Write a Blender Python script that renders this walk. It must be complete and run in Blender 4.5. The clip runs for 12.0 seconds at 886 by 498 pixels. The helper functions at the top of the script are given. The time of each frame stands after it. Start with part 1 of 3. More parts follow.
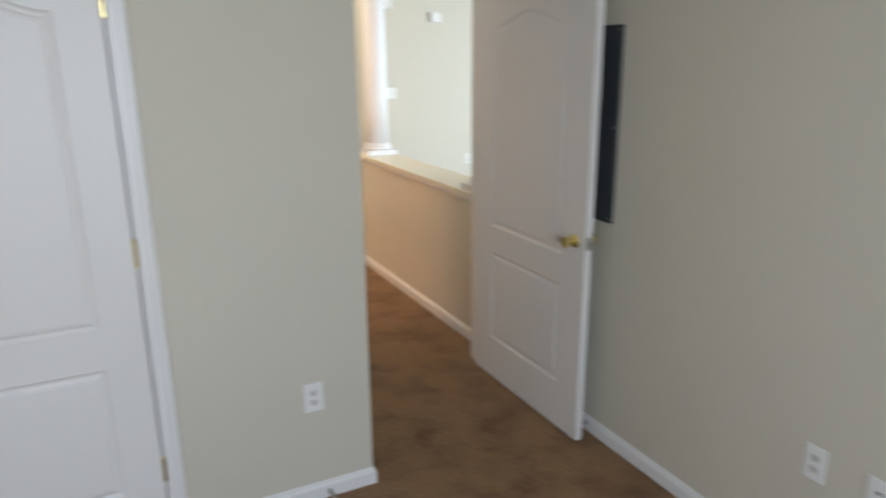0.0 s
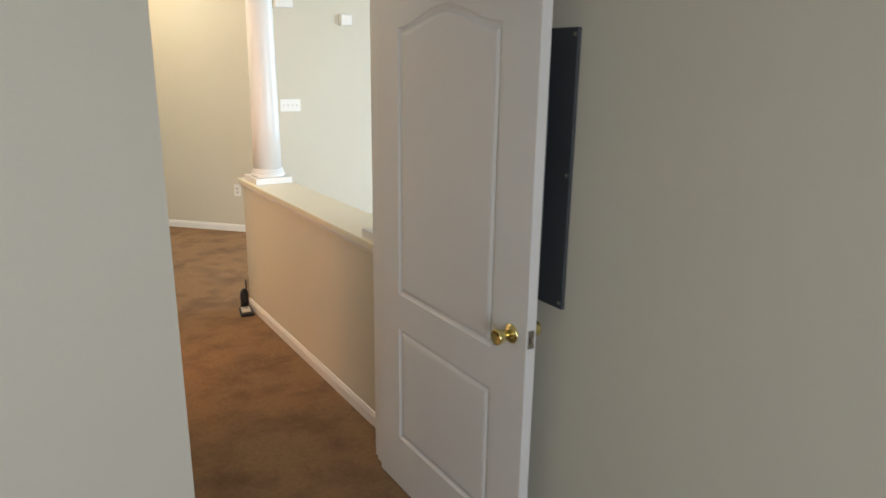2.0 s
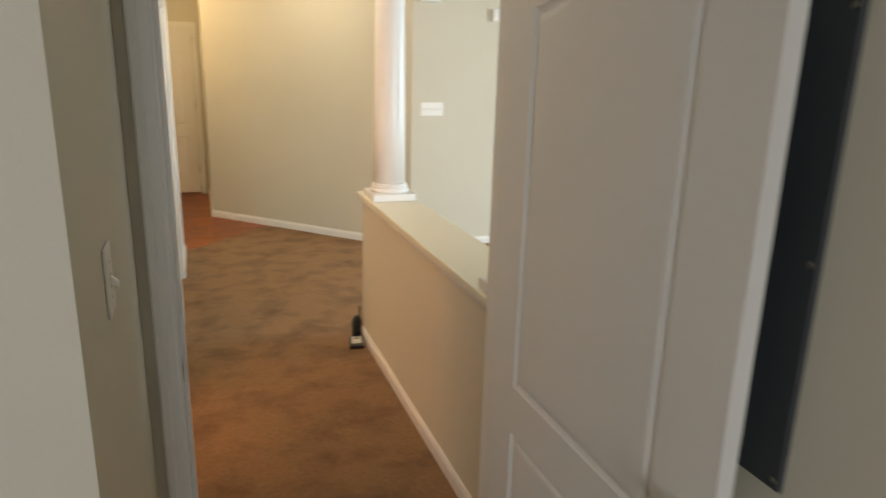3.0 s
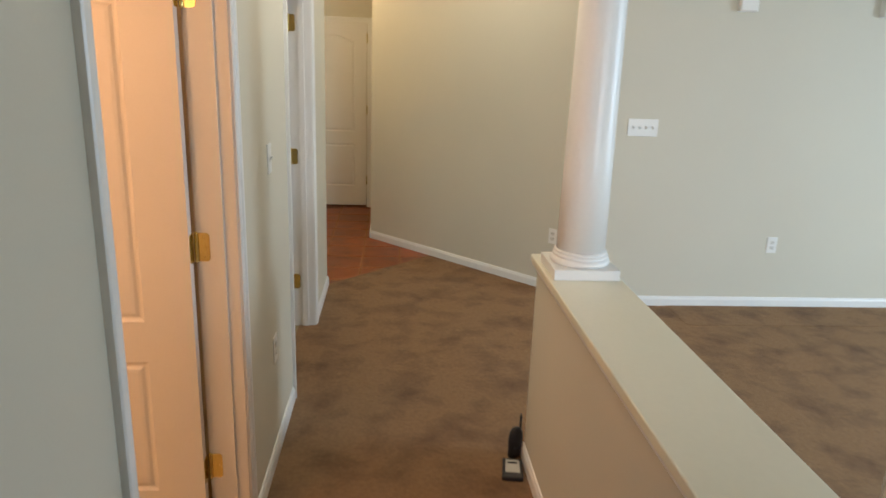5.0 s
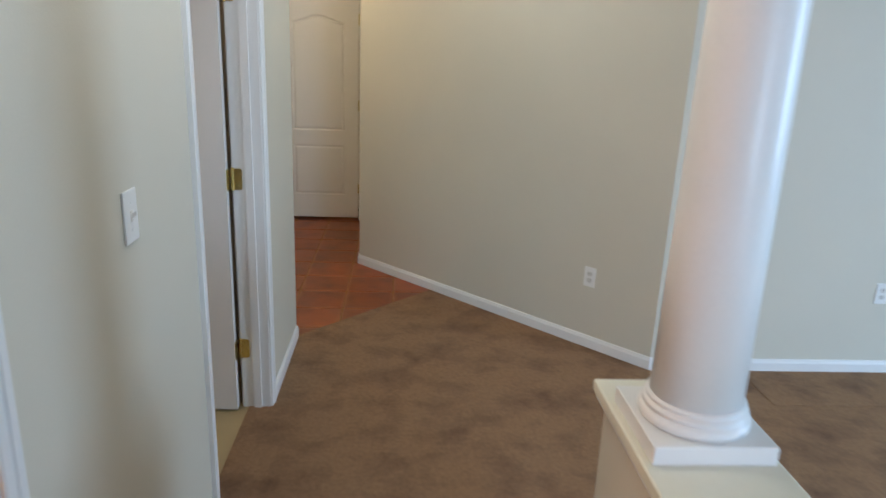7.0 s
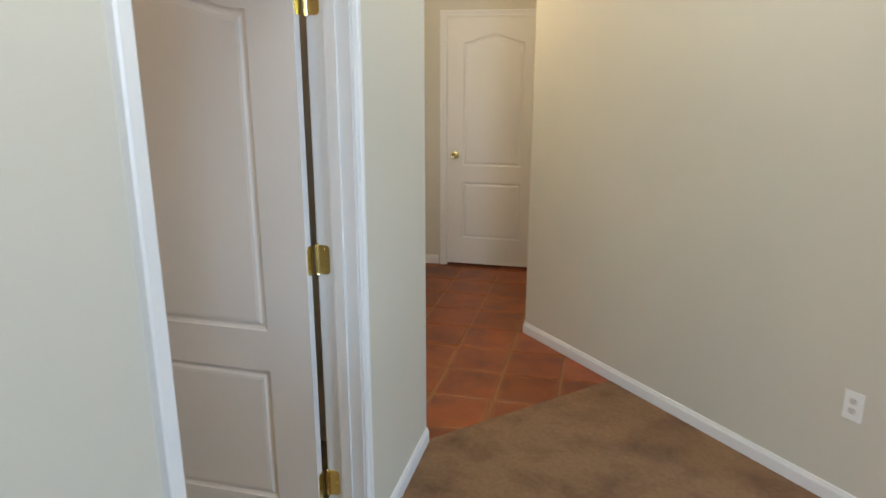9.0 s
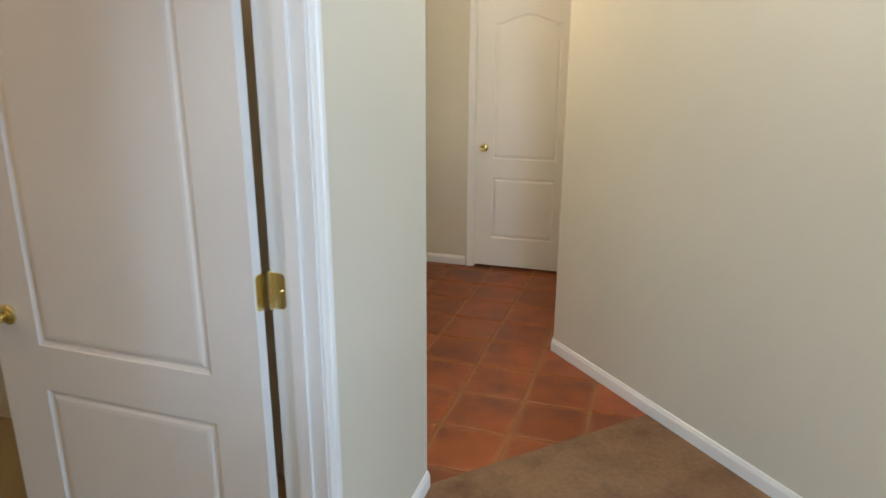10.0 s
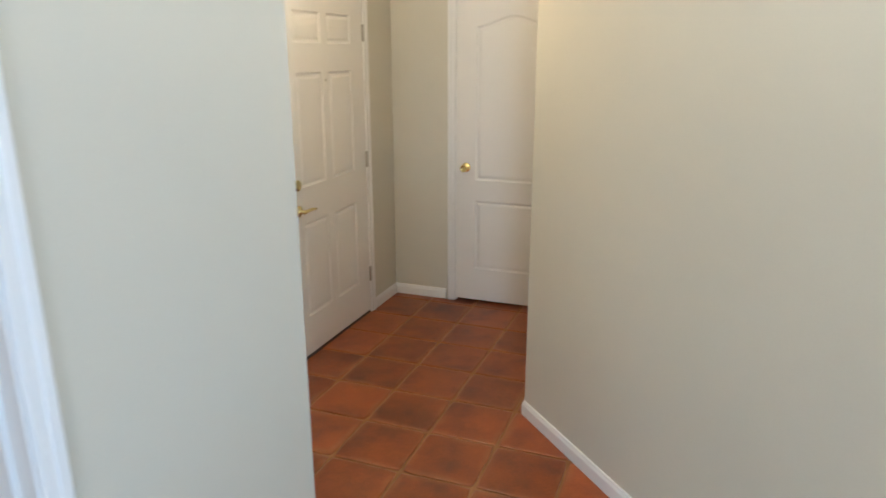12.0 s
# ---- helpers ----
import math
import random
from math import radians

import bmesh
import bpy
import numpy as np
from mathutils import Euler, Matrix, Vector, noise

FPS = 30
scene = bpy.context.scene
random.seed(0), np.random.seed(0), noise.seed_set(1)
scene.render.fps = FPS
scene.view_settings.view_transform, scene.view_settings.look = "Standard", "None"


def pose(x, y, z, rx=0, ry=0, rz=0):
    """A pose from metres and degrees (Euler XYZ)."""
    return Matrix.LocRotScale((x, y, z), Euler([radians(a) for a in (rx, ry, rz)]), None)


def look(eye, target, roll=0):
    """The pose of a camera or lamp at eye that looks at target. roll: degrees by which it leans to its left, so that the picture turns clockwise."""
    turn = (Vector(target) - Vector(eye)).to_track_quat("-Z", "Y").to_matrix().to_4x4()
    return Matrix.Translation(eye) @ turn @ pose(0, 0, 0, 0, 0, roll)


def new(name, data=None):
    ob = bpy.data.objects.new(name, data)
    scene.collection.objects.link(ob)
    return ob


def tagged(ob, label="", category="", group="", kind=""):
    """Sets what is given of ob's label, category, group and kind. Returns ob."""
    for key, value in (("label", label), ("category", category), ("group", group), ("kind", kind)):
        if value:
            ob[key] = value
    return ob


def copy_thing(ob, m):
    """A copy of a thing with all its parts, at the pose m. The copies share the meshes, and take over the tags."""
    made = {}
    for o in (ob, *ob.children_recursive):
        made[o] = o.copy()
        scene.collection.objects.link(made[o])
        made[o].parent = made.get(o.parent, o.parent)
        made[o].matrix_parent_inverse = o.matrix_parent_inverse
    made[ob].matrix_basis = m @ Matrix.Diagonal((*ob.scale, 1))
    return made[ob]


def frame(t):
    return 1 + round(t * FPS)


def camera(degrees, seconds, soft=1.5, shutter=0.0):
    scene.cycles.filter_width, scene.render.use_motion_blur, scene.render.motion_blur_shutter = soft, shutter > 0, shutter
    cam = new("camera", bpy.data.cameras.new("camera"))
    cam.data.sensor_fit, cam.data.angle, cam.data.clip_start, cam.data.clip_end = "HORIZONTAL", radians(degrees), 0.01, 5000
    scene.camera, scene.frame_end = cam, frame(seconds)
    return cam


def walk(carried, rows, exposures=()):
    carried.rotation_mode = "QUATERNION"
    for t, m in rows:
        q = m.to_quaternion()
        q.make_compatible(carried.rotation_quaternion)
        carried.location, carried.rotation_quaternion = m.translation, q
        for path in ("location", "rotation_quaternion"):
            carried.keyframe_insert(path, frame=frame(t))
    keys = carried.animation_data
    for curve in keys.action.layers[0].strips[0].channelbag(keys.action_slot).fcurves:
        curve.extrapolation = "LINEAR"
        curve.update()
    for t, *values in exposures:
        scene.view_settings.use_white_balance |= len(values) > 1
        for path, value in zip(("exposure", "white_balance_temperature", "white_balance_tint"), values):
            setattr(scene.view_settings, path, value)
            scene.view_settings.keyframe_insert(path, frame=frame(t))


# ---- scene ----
cam = camera(65.9, 12.0, shutter=0.5)

PATH = [
    (0, (-0.838, -2.627, 1.711), (0.025, -0.908, 1.164), -0.4),
    (0.5, (-0.895, -2.612, 1.725), (0.302, -1.117, 1.148), 0.6),
    (1, (-0.757, -2.429, 1.721), (0.43, -0.928, 1.141), 0.8),
    (1.5, (-0.508, -2.188, 1.722), (0.616, -0.624, 1.182), 0.8),
    (2, (-0.284, -1.854, 1.724), (0.764, -0.235, 1.197), 0.8),
    (2.5, (-0.074, -1.542, 1.716), (0.874, 0.135, 1.178), -0.8),
    (3, (0.165, -1.198, 1.71), (0.82, 0.616, 1.181), 1.5),
    (3.2, (0.22, -1.088, 1.729), (0.776, 0.748, 1.162), 0.3),
    (4.8, (0.468, 0.017, 1.71), (0.659, 1.932, 1.163), 1.9),
    (5, (0.482, 0.137, 1.71), (0.629, 2.057, 1.169), 2.1),
    (5.5, (0.487, 0.447, 1.701), (0.597, 2.378, 1.191), 2.1),
    (6, (0.505, 0.729, 1.69), (0.786, 2.634, 1.151), 1.4),
    (6.5, (0.543, 1.053, 1.687), (0.796, 2.957, 1.127), 2.9),
    (7, (0.583, 1.373, 1.688), (0.71, 3.286, 1.116), 2.4),
    (7.5, (0.604, 1.688, 1.706), (0.629, 3.613, 1.162), 1.9),
    (7.7, (0.621, 1.771, 1.703), (0.596, 3.696, 1.163), 1.3),
    (9.5, (0.735, 2.679, 1.689), (0.188, 4.527, 1.155), 0.2),
    (10, (0.749, 2.921, 1.682), (0.173, 4.75, 1.114), 0.2),
    (10.5, (0.839, 3.144, 1.693), (0.188, 4.947, 1.121), 0.5),
    (11, (0.878, 3.263, 1.696), (0.163, 5.042, 1.126), -0.5),
    (11.5, (0.89, 3.477, 1.697), (0.155, 5.249, 1.133), 1.9),
    (12, (0.95, 3.657, 1.684), (0.27, 5.455, 1.133), -0.1),
]
walk(cam, [(t, look(eye, target, roll)) for t, eye, target, roll in PATH],
     exposures=[(0.0, 0.50, 5900, 10), (0.5, 0.50, 6200, 10), (1.0, 0.50, 6000, 10), (2.0, 0.45, 6200, 10), (2.5, 0.40, 6500, 10), (3.0, 0.22, 6700, 10),
                (4.8, -0.12, 6200, 10), (5.5, -0.14, 5600, 10), (6.0, -0.15, 5350, 10), (6.5, -0.17, 5150, 10), (7.0, -0.17, 5100, 10), (7.7, -0.14, 5150, 10),
                (9.3, 0.16, 5250, 10), (10.5, 0.33, 5100, 10), (11.0, 0.36, 4950, 10), (11.5, 0.37, 4900, 10), (12.0, 0.37, 4950, 10)])

# ---------------------------------------------------------------- light
world = bpy.data.worlds.new("sky")
scene.world = world
world.use_nodes = True
wn = world.node_tree.nodes
sky = wn.new("ShaderNodeTexSky")
sky.sky_type, sky.sun_disc, sky.sun_elevation, sky.sun_rotation = "NISHITA", False, radians(38), radians(150)
wn["Background"].inputs["Strength"].default_value = 0.12
world.node_tree.links.new(sky.outputs[0], wn["Background"].inputs["Color"])


def area_lamp(name, eye, target, w, h, watts, colour):
    lamp = bpy.data.lights.new(name, "AREA")
    lamp.shape, lamp.size, lamp.size_y, lamp.energy, lamp.color = "RECTANGLE", w, h, watts, colour
    ob = new(name, lamp)
    ob.matrix_world = look(eye, target)
    return ob


def bulb(name, at, watts, colour, radius=0.06):
    lamp = bpy.data.lights.new(name, "POINT")
    lamp.energy, lamp.color, lamp.shadow_soft_size = watts, colour, radius
    ob = new(name, lamp)
    ob.location = at
    return ob


DAY = (0.72, 0.88, 1.0)
area_lamp("bedroom_window_light", (-0.9, -4.32, 1.5), (-0.9, 0, 0.6), 1.8, 1.4, 46, (0.84, 0.90, 1.0))
area_lamp("living_window_light", (6.50, 2.12, 1.6), (5.50, 2.12, 1.05), 1.0, 1.7, 140, DAY)
area_lamp("living_door_light", (3.6, -4.30, 1.3), (3.5, -3.3, 0.1), 2.4, 1.4, 295, DAY)
bulb("hall_bulb", (0.80, 4.95, 2.52), 12, (1.0, 0.84, 0.58), 0.09)
# unseen fill lamp, added to brighten the angled wall and the laundry door
bulb("angled_wall_fill", (0.50, 3.05, 2.56), 22, (1.0, 0.86, 0.66), 0.25)
bulb("foyer_bulb", (-0.40, 6.35, 2.50), 23, (1.0, 0.70, 0.35), 0.09)
bulb("vanity_bulb", (-0.85, 0.82, 1.80), 29, (1.0, 0.50, 0.23), 0.12)
# second orange lamp, added to spread the bathroom glow onto the half wall
bulb("bathroom_fill", (-1.75, 1.55, 1.70), 28, (1.0, 0.50, 0.23), 0.28)
bulb("laundry_bulb", (-1.5, 3.25, 2.40), 11, (1.0, 0.62, 0.30), 0.10)


# ---------------------------------------------------------------- materials
def material(name, base, rough=0.6, metal=0.0, spread=0.06, scale=3.0, fine=220.0, bump=0.08, depth=0.001,
             patch=None, patch_scale=1.6, amount=0.5, patch_from=0.44, patch_to=0.68, per_object=0.0, worn_edge=None):
    m = bpy.data.materials.new(name)
    m.use_nodes = True
    nt = m.node_tree
    n, l = nt.nodes, nt.links
    b = n["Principled BSDF"]
    co = n.new("ShaderNodeTexCoord")
    big = n.new("ShaderNodeTexNoise")
    big.inputs["Scale"].default_value, big.inputs["Detail"].default_value = scale, 5
    where = co.outputs["Object"]
    if per_object:
        shift = n.new("ShaderNodeObjectInfo")
        far = n.new("ShaderNodeVectorMath")
        far.operation = "MULTIPLY_ADD"
        far.inputs[1].default_value = (37.0, 53.0, 71.0)
        l.new(shift.outputs["Random"], far.inputs[0])
        l.new(co.outputs["Object"], far.inputs[2])
        where = far.outputs[0]
    small = n.new("ShaderNodeTexNoise")
    small.inputs["Scale"].default_value, small.inputs["Detail"].default_value = fine, 3
    l.new(where, big.inputs["Vector"])
    l.new(where, small.inputs["Vector"])
    ramp = n.new("ShaderNodeMapRange")
    ramp.inputs["From Min"].default_value, ramp.inputs["From Max"].default_value = 0.25, 0.75
    ramp.inputs["To Min"].default_value, ramp.inputs["To Max"].default_value = 1 - spread, 1 + spread
    add = n.new("ShaderNodeMath")
    add.operation = "MULTIPLY_ADD"
    add.inputs[1].default_value, add.inputs[2].default_value = 0.35, 0.0
    l.new(small.outputs[0], add.inputs[0])
    mixn = n.new("ShaderNodeMath")
    mixn.operation = "MULTIPLY_ADD"
    mixn.inputs[1].default_value = 0.65
    l.new(big.outputs[0], mixn.inputs[0])
    l.new(add.outputs[0], mixn.inputs[2])
    l.new(mixn.outputs[0], ramp.inputs["Value"])
    col = n.new("ShaderNodeVectorMath")
    col.operation = "SCALE"
    col.inputs[0].default_value = base
    if patch:
        pn = n.new("ShaderNodeTexNoise")
        pn.inputs["Scale"].default_value, pn.inputs["Detail"].default_value = patch_scale, 6
        pn.inputs["Roughness"].default_value, pn.inputs["Distortion"].default_value = 0.55, 0.2
        l.new(where, pn.inputs["Vector"])
        pr = n.new("ShaderNodeMapRange")
        pr.inputs["From Min"].default_value, pr.inputs["From Max"].default_value = patch_from, patch_to
        pr.inputs["To Max"].default_value = amount
        l.new(pn.outputs[0], pr.inputs["Value"])
        pm = n.new("ShaderNodeMix")
        pm.data_type = "RGBA"
        pm.inputs[6].default_value, pm.inputs[7].default_value = (*base, 1), (*patch, 1)
        l.new(pr.outputs[0], pm.inputs[0])
        l.new(pm.outputs[2], col.inputs[0])
    l.new(ramp.outputs[0], col.inputs["Scale"])
    last = col.outputs[0]
    if per_object:
        info = n.new("ShaderNodeObjectInfo")
        r = n.new("ShaderNodeMapRange")
        r.inputs["To Min"].default_value, r.inputs["To Max"].default_value = 1 - per_object, 1 + per_object
        l.new(info.outputs["Random"], r.inputs["Value"])
        v = n.new("ShaderNodeVectorMath")
        v.operation = "SCALE"
        l.new(last, v.inputs[0])
        l.new(r.outputs[0], v.inputs["Scale"])
        last = v.outputs[0]
    if worn_edge:
        sep = n.new("ShaderNodeSeparateXYZ")
        l.new(co.outputs["Object"], sep.inputs[0])
        ab = []
        for k in (0, 1):
            m_ = n.new("ShaderNodeMath")
            m_.operation = "ABSOLUTE"
            l.new(sep.outputs[k], m_.inputs[0])
            ab.append(m_)
        mx = n.new("ShaderNodeMath")
        mx.operation = "MAXIMUM"
        l.new(ab[0].outputs[0], mx.inputs[0])
        l.new(ab[1].outputs[0], mx.inputs[1])
        wob = n.new("ShaderNodeMath")
        wob.operation = "MULTIPLY_ADD"
        wob.inputs[1].default_value = 0.085
        l.new(big.outputs[0], wob.inputs[0])
        l.new(mx.outputs[0], wob.inputs[2])
        er = n.new("ShaderNodeMapRange")
        er.inputs["From Min"].default_value, er.inputs["From Max"].default_value = 0.172, 0.205
        er.inputs["To Max"].default_value = 0.7
        l.new(wob.outputs[0], er.inputs["Value"])
        em = n.new("ShaderNodeMix")
        em.data_type = "RGBA"
        em.inputs[7].default_value = (*worn_edge, 1)
        l.new(er.outputs[0], em.inputs[0])
        l.new(last, em.inputs[6])
        last = em.outputs[2]
    l.new(last, b.inputs["Base Color"])
    rr = n.new("ShaderNodeMapRange")
    rr.inputs["To Min"].default_value, rr.inputs["To Max"].default_value = max(0.02, rough - 0.07), min(1, rough + 0.07)
    l.new(big.outputs[0], rr.inputs["Value"])
    l.new(rr.outputs[0], b.inputs["Roughness"])
    b.inputs["Metallic"].default_value = metal
    if bump:
        bp = n.new("ShaderNodeBump")
        bp.inputs["Strength"].default_value, bp.inputs["Distance"].default_value = bump, depth
        l.new(small.outputs[0], bp.inputs["Height"])
        l.new(bp.outputs[0], b.inputs["Normal"])
    return m


PAINT = material("wall_paint", (0.605, 0.570, 0.465), 0.62, spread=0.035, scale=1.4, fine=170, bump=0.25, depth=0.0012)
CEIL = material("ceiling_paint", (0.78, 0.77, 0.74), 0.8, spread=0.03, bump=0.3, depth=0.002)
TRIM = material("white_trim_paint", (0.78, 0.77, 0.74), 0.36, spread=0.03, scale=2.5, fine=90, bump=0.06)
CAP = material("cream_cap_paint", (0.74, 0.71, 0.57), 0.42, spread=0.04, scale=2.2, fine=60, bump=0.08)
DOOR = material("white_door_paint", (0.76, 0.74, 0.70), 0.42, spread=0.03, scale=2.0, fine=140, bump=0.15)
CARPET = material("brown_carpet", (0.335, 0.197, 0.096), 0.97, spread=0.22, scale=48.0, fine=360, bump=1.0, depth=0.008,
                  patch=(0.132, 0.070, 0.040), patch_scale=4.2, amount=0.68, patch_from=0.45, patch_to=0.70)
TERRA = material("terracotta", (0.268, 0.067, 0.013), 0.38, spread=0.28, scale=6.0, fine=90, bump=0.3, depth=0.002,
                 patch=(0.085, 0.025, 0.013), patch_scale=4.2, amount=0.66, per_object=0.22, worn_edge=(0.33, 0.125, 0.038))
GROUT = material("grout", (0.33, 0.17, 0.07), 0.9, spread=0.25, scale=12, fine=200, bump=0.6, depth=0.002)
VINYL = material("tan_vinyl", (0.43, 0.33, 0.16), 0.45, spread=0.1, scale=6, bump=0.1)
BRASS = material("polished_brass", (0.78, 0.66, 0.28), 0.22, metal=1.0, spread=0.10, scale=25, bump=0.03)
STEEL = material("dull_steel", (0.40, 0.38, 0.33), 0.35, metal=1.0, spread=0.08, scale=25, bump=0.03)
PLATE = material("white_plastic", (0.80, 0.79, 0.75), 0.32, spread=0.02, bump=0.0)
SOCKET = material("ivory_plastic", (0.66, 0.64, 0.58), 0.4, spread=0.04, bump=0.0)
SLOT = material("dark_slot", (0.05, 0.05, 0.05), 0.6, spread=0.05, bump=0.0)
GREY = material("grey_enamel", (0.046, 0.051, 0.056), 0.48, spread=0.10, scale=4, fine=300, bump=0.2)
BLACK = material("black_plastic", (0.018, 0.018, 0.02), 0.40, spread=0.15, scale=12, bump=0.05)
PAPER = material("pale_label", (0.55, 0.53, 0.46), 0.6, spread=0.08, scale=14, bump=0.0)
RUBBER = material("white_rubber", (0.7, 0.69, 0.66), 0.6, bump=0.0)


# ---------------------------------------------------------------- building blocks
def to_object(name, bm, mat, parent=None, label="", smooth=False):
    bmesh.ops.recalc_face_normals(bm, faces=bm.faces)
    me = bpy.data.meshes.new(name)
    bm.to_mesh(me)
    bm.free()
    me.materials.append(mat)
    if smooth:
        for p in me.polygons:
            p.use_smooth = True
    ob = new(name, me)
    if parent:
        ob.parent = parent
    if label:
        ob["label"] = label
    return ob


def part(name, bm, mat, parent, label="", smooth=False):
    return to_object(name, bm, mat, parent, label, smooth)


def box(bm, x0, x1, y0, y1, z0, z1, bevel=0.0):
    m = Matrix.LocRotScale(((x0 + x1) / 2, (y0 + y1) / 2, (z0 + z1) / 2), None, (abs(x1 - x0), abs(y1 - y0), abs(z1 - z0)))
    made = bmesh.ops.create_cube(bm, size=1, matrix=m)
    if bevel:
        vs = set(made["verts"])
        es = [e for e in bm.edges if e.verts[0] in vs and e.verts[1] in vs]
        bmesh.ops.bevel(bm, geom=es, offset=bevel, segments=2, profile=0.5, affect="EDGES")
    return bm


def boxes(*rows, bevel=0.0):
    bm = bmesh.new()
    for r in rows:
        box(bm, *r, bevel=bevel)
    return bm


def structure(name, bm, mat, label, category, smooth=False):
    return tagged(to_object(name, bm, mat, smooth=smooth), label, category, kind="structure")


def prism(bm, pts, z0, z1):
    low = [bm.verts.new((x, y, z0)) for x, y in pts]
    top = [bm.verts.new((x, y, z1)) for x, y in pts]
    bm.faces.new(low[::-1])
    bm.faces.new(top)
    for i in range(len(pts)):
        j = (i + 1) % len(pts)
        bm.faces.new((low[i], low[j], top[j], top[i]))
    return bm


def lathe(bm, rings, m=Matrix(), n=32):
    """Surface of revolution about z from (radius, z) rings, capped at both ends."""
    loops = []
    for r, z in rings:
        loops.append([bm.verts.new(m @ Vector((r * math.cos(2 * math.pi * i / n), r * math.sin(2 * math.pi * i / n), z))) for i in range(n)])
    for a, b in zip(loops, loops[1:]):
        for i in range(n):
            j = (i + 1) % n
            bm.faces.new((a[i], a[j], b[j], b[i]))
    bm.faces.new(loops[0][::-1])
    bm.faces.new(loops[-1])
    return bm


def sweep(bm, path, profile):
    """Mitred moulding along a plan path; profile rows are (out, z), out to the left of the way."""
    pts = [Vector(p) for p in path]
    rings = []
    for i, p in enumerate(pts):
        a = (p - pts[i - 1]).normalized() if i else (pts[1] - p).normalized()
        b = (pts[i + 1] - p).normalized() if i < len(pts) - 1 else a
        na, nb = Vector((-a.y, a.x)), Vector((-b.y, b.x))
        mit = (na + nb) / (1 + na.dot(nb))
        rings.append([bm.verts.new((p.x + mit.x * o, p.y + mit.y * o, z)) for o, z in profile])
    k = len(profile)
    for a, b in zip(rings, rings[1:]):
        for i in range(k):
            j = (i + 1) % k
            bm.faces.new((a[i], a[j], b[j], b[i]))
    bm.faces.new(rings[0][::-1])
    bm.faces.new(rings[-1])
    return bm


BASE_PROFILE = [(0, 0.002), (0.013, 0.002), (0.013, 0.052), (0.011, 0.059), (0.008, 0.064), (0.006, 0.072), (0, 0.075)]
CAP_PROFILE = [(0, 0), (0.008, 0), (0.010, 0.006), (0.018, 0.016), (0.020, 0.024), (0.020, 0.030), (0, 0.030)]


def baseboard(*path):
    return structure("baseboard", sweep(bmesh.new(), path, BASE_PROFILE), TRIM,
                     "white painted moulded baseboard along the wall", "baseboard")


H = 2.72
WX = -0.012       # hall wall plane
DOOR_H = 2.05

# ---------------------------------------------------------------- walls
west = bmesh.new()
for y0, y1, z0 in ((0.50, 1.312, 0), (1.312, 2.302, DOOR_H), (2.302, 3.372, 0), (3.372, 4.340, DOOR_H), (4.340, 5.138, 0)):
    box(west, WX - 0.124, WX, y0, y1, z0, H)
box(west, WX - 0.124, 0.007, -0.284, 0.50, 0, H)
structure("wall_hall_west", west, PAINT, "cream painted hallway wall with two open doorways", "wall")
structure("wall_bedroom_north", boxes((-2.7, -1.557, -0.284, -0.169, 0, H), (-1.557, -0.754, -0.284, -0.169, DOOR_H, H),
                                      (-0.754, WX - 0.124, -0.284, -0.169, 0, H)), PAINT,
          "grey-beige painted bedroom wall beside the closet door", "wall")
structure("wall_doorway", boxes((WX, 0.072, 0.50, 0.615, 0, H), (0.072, 0.985, 0.50, 0.615, DOOR_H, H), (0.985, 1.31, 0.50, 0.615, 0, H)),
          PAINT, "painted wall round the bedroom doorway", "wall")
structure("wall_bedroom_east", boxes((1.06, 1.19, -4.3, 0.50, 0, H)), PAINT, "plain grey-beige painted bedroom wall", "wall")
structure("wall_bedroom_west", boxes((-2.82, -2.7, -4.3, -0.169, 0, H)), PAINT, "plain painted bedroom wall", "wall")
structure("wall_bedroom_south", boxes((-2.82, -1.85, -4.42, -4.3, 0, H), (0.05, 2.4, -4.42, -4.3, 0, H), (4.8, 6.62, -4.42, -4.3, 0, H), (2.4, 4.8, -4.42, -4.3, 2.2, H), (-1.85, 0.05, -4.42, -4.3, 0, 0.75),
                                      (-1.85, 0.05, -4.42, -4.3, 2.2, H)), PAINT, "painted wall with a wide window opening", "wall")
structure("wall_living_north", boxes((1.985, 6.5, 4.763, 4.88, 0, H)), PAINT, "pale painted living room wall", "wall")
structure("wall_living_east", boxes((6.5, 6.62, -4.3, 1.55, 0, H), (6.5, 6.62, 2.69, 4.88, 0, H), (6.5, 6.62, 1.55, 2.69, 0, 0.5),
                                    (6.5, 6.62, 1.55, 2.69, 2.45, H)), PAINT, "painted living room wall with a window opening", "wall")
ang = prism(bmesh.new(), [(1.985, 4.763), (1.985, 4.88), (0.385, 6.57), (0.268, 6.57)], 0, H)
structure("wall_angled", ang, PAINT, "cream painted diagonal wall between hall and foyer", "wall")
structure("wall_foyer_east", boxes((0.268, 0.385, 6.57, 8.08, 0, H)), PAINT, "cream painted foyer wall", "wall")
structure("wall_foyer_north", boxes((-1.16, -0.600, 7.965, 8.08, 0, H), (-0.600, 0.190, 7.965, 8.08, DOOR_H, H), (0.190, 0.268, 7.965, 8.08, 0, H)),
          PAINT, "cream painted foyer wall round the closet door", "wall")
structure("wall_foyer_west", boxes((-1.16, -1.045, 5.03, 6.600, 0, H), (-1.16, -1.045, 6.600, 7.562, DOOR_H, H), (-1.16, -1.045, 7.562, 7.965, 0, H)),
          PAINT, "cream painted foyer wall round the front door", "wall")
structure("wall_foyer_south", boxes((-1.045, WX - 0.124, 5.03, 5.138, 0, H)), PAINT, "plain cream painted foyer wall", "wall")
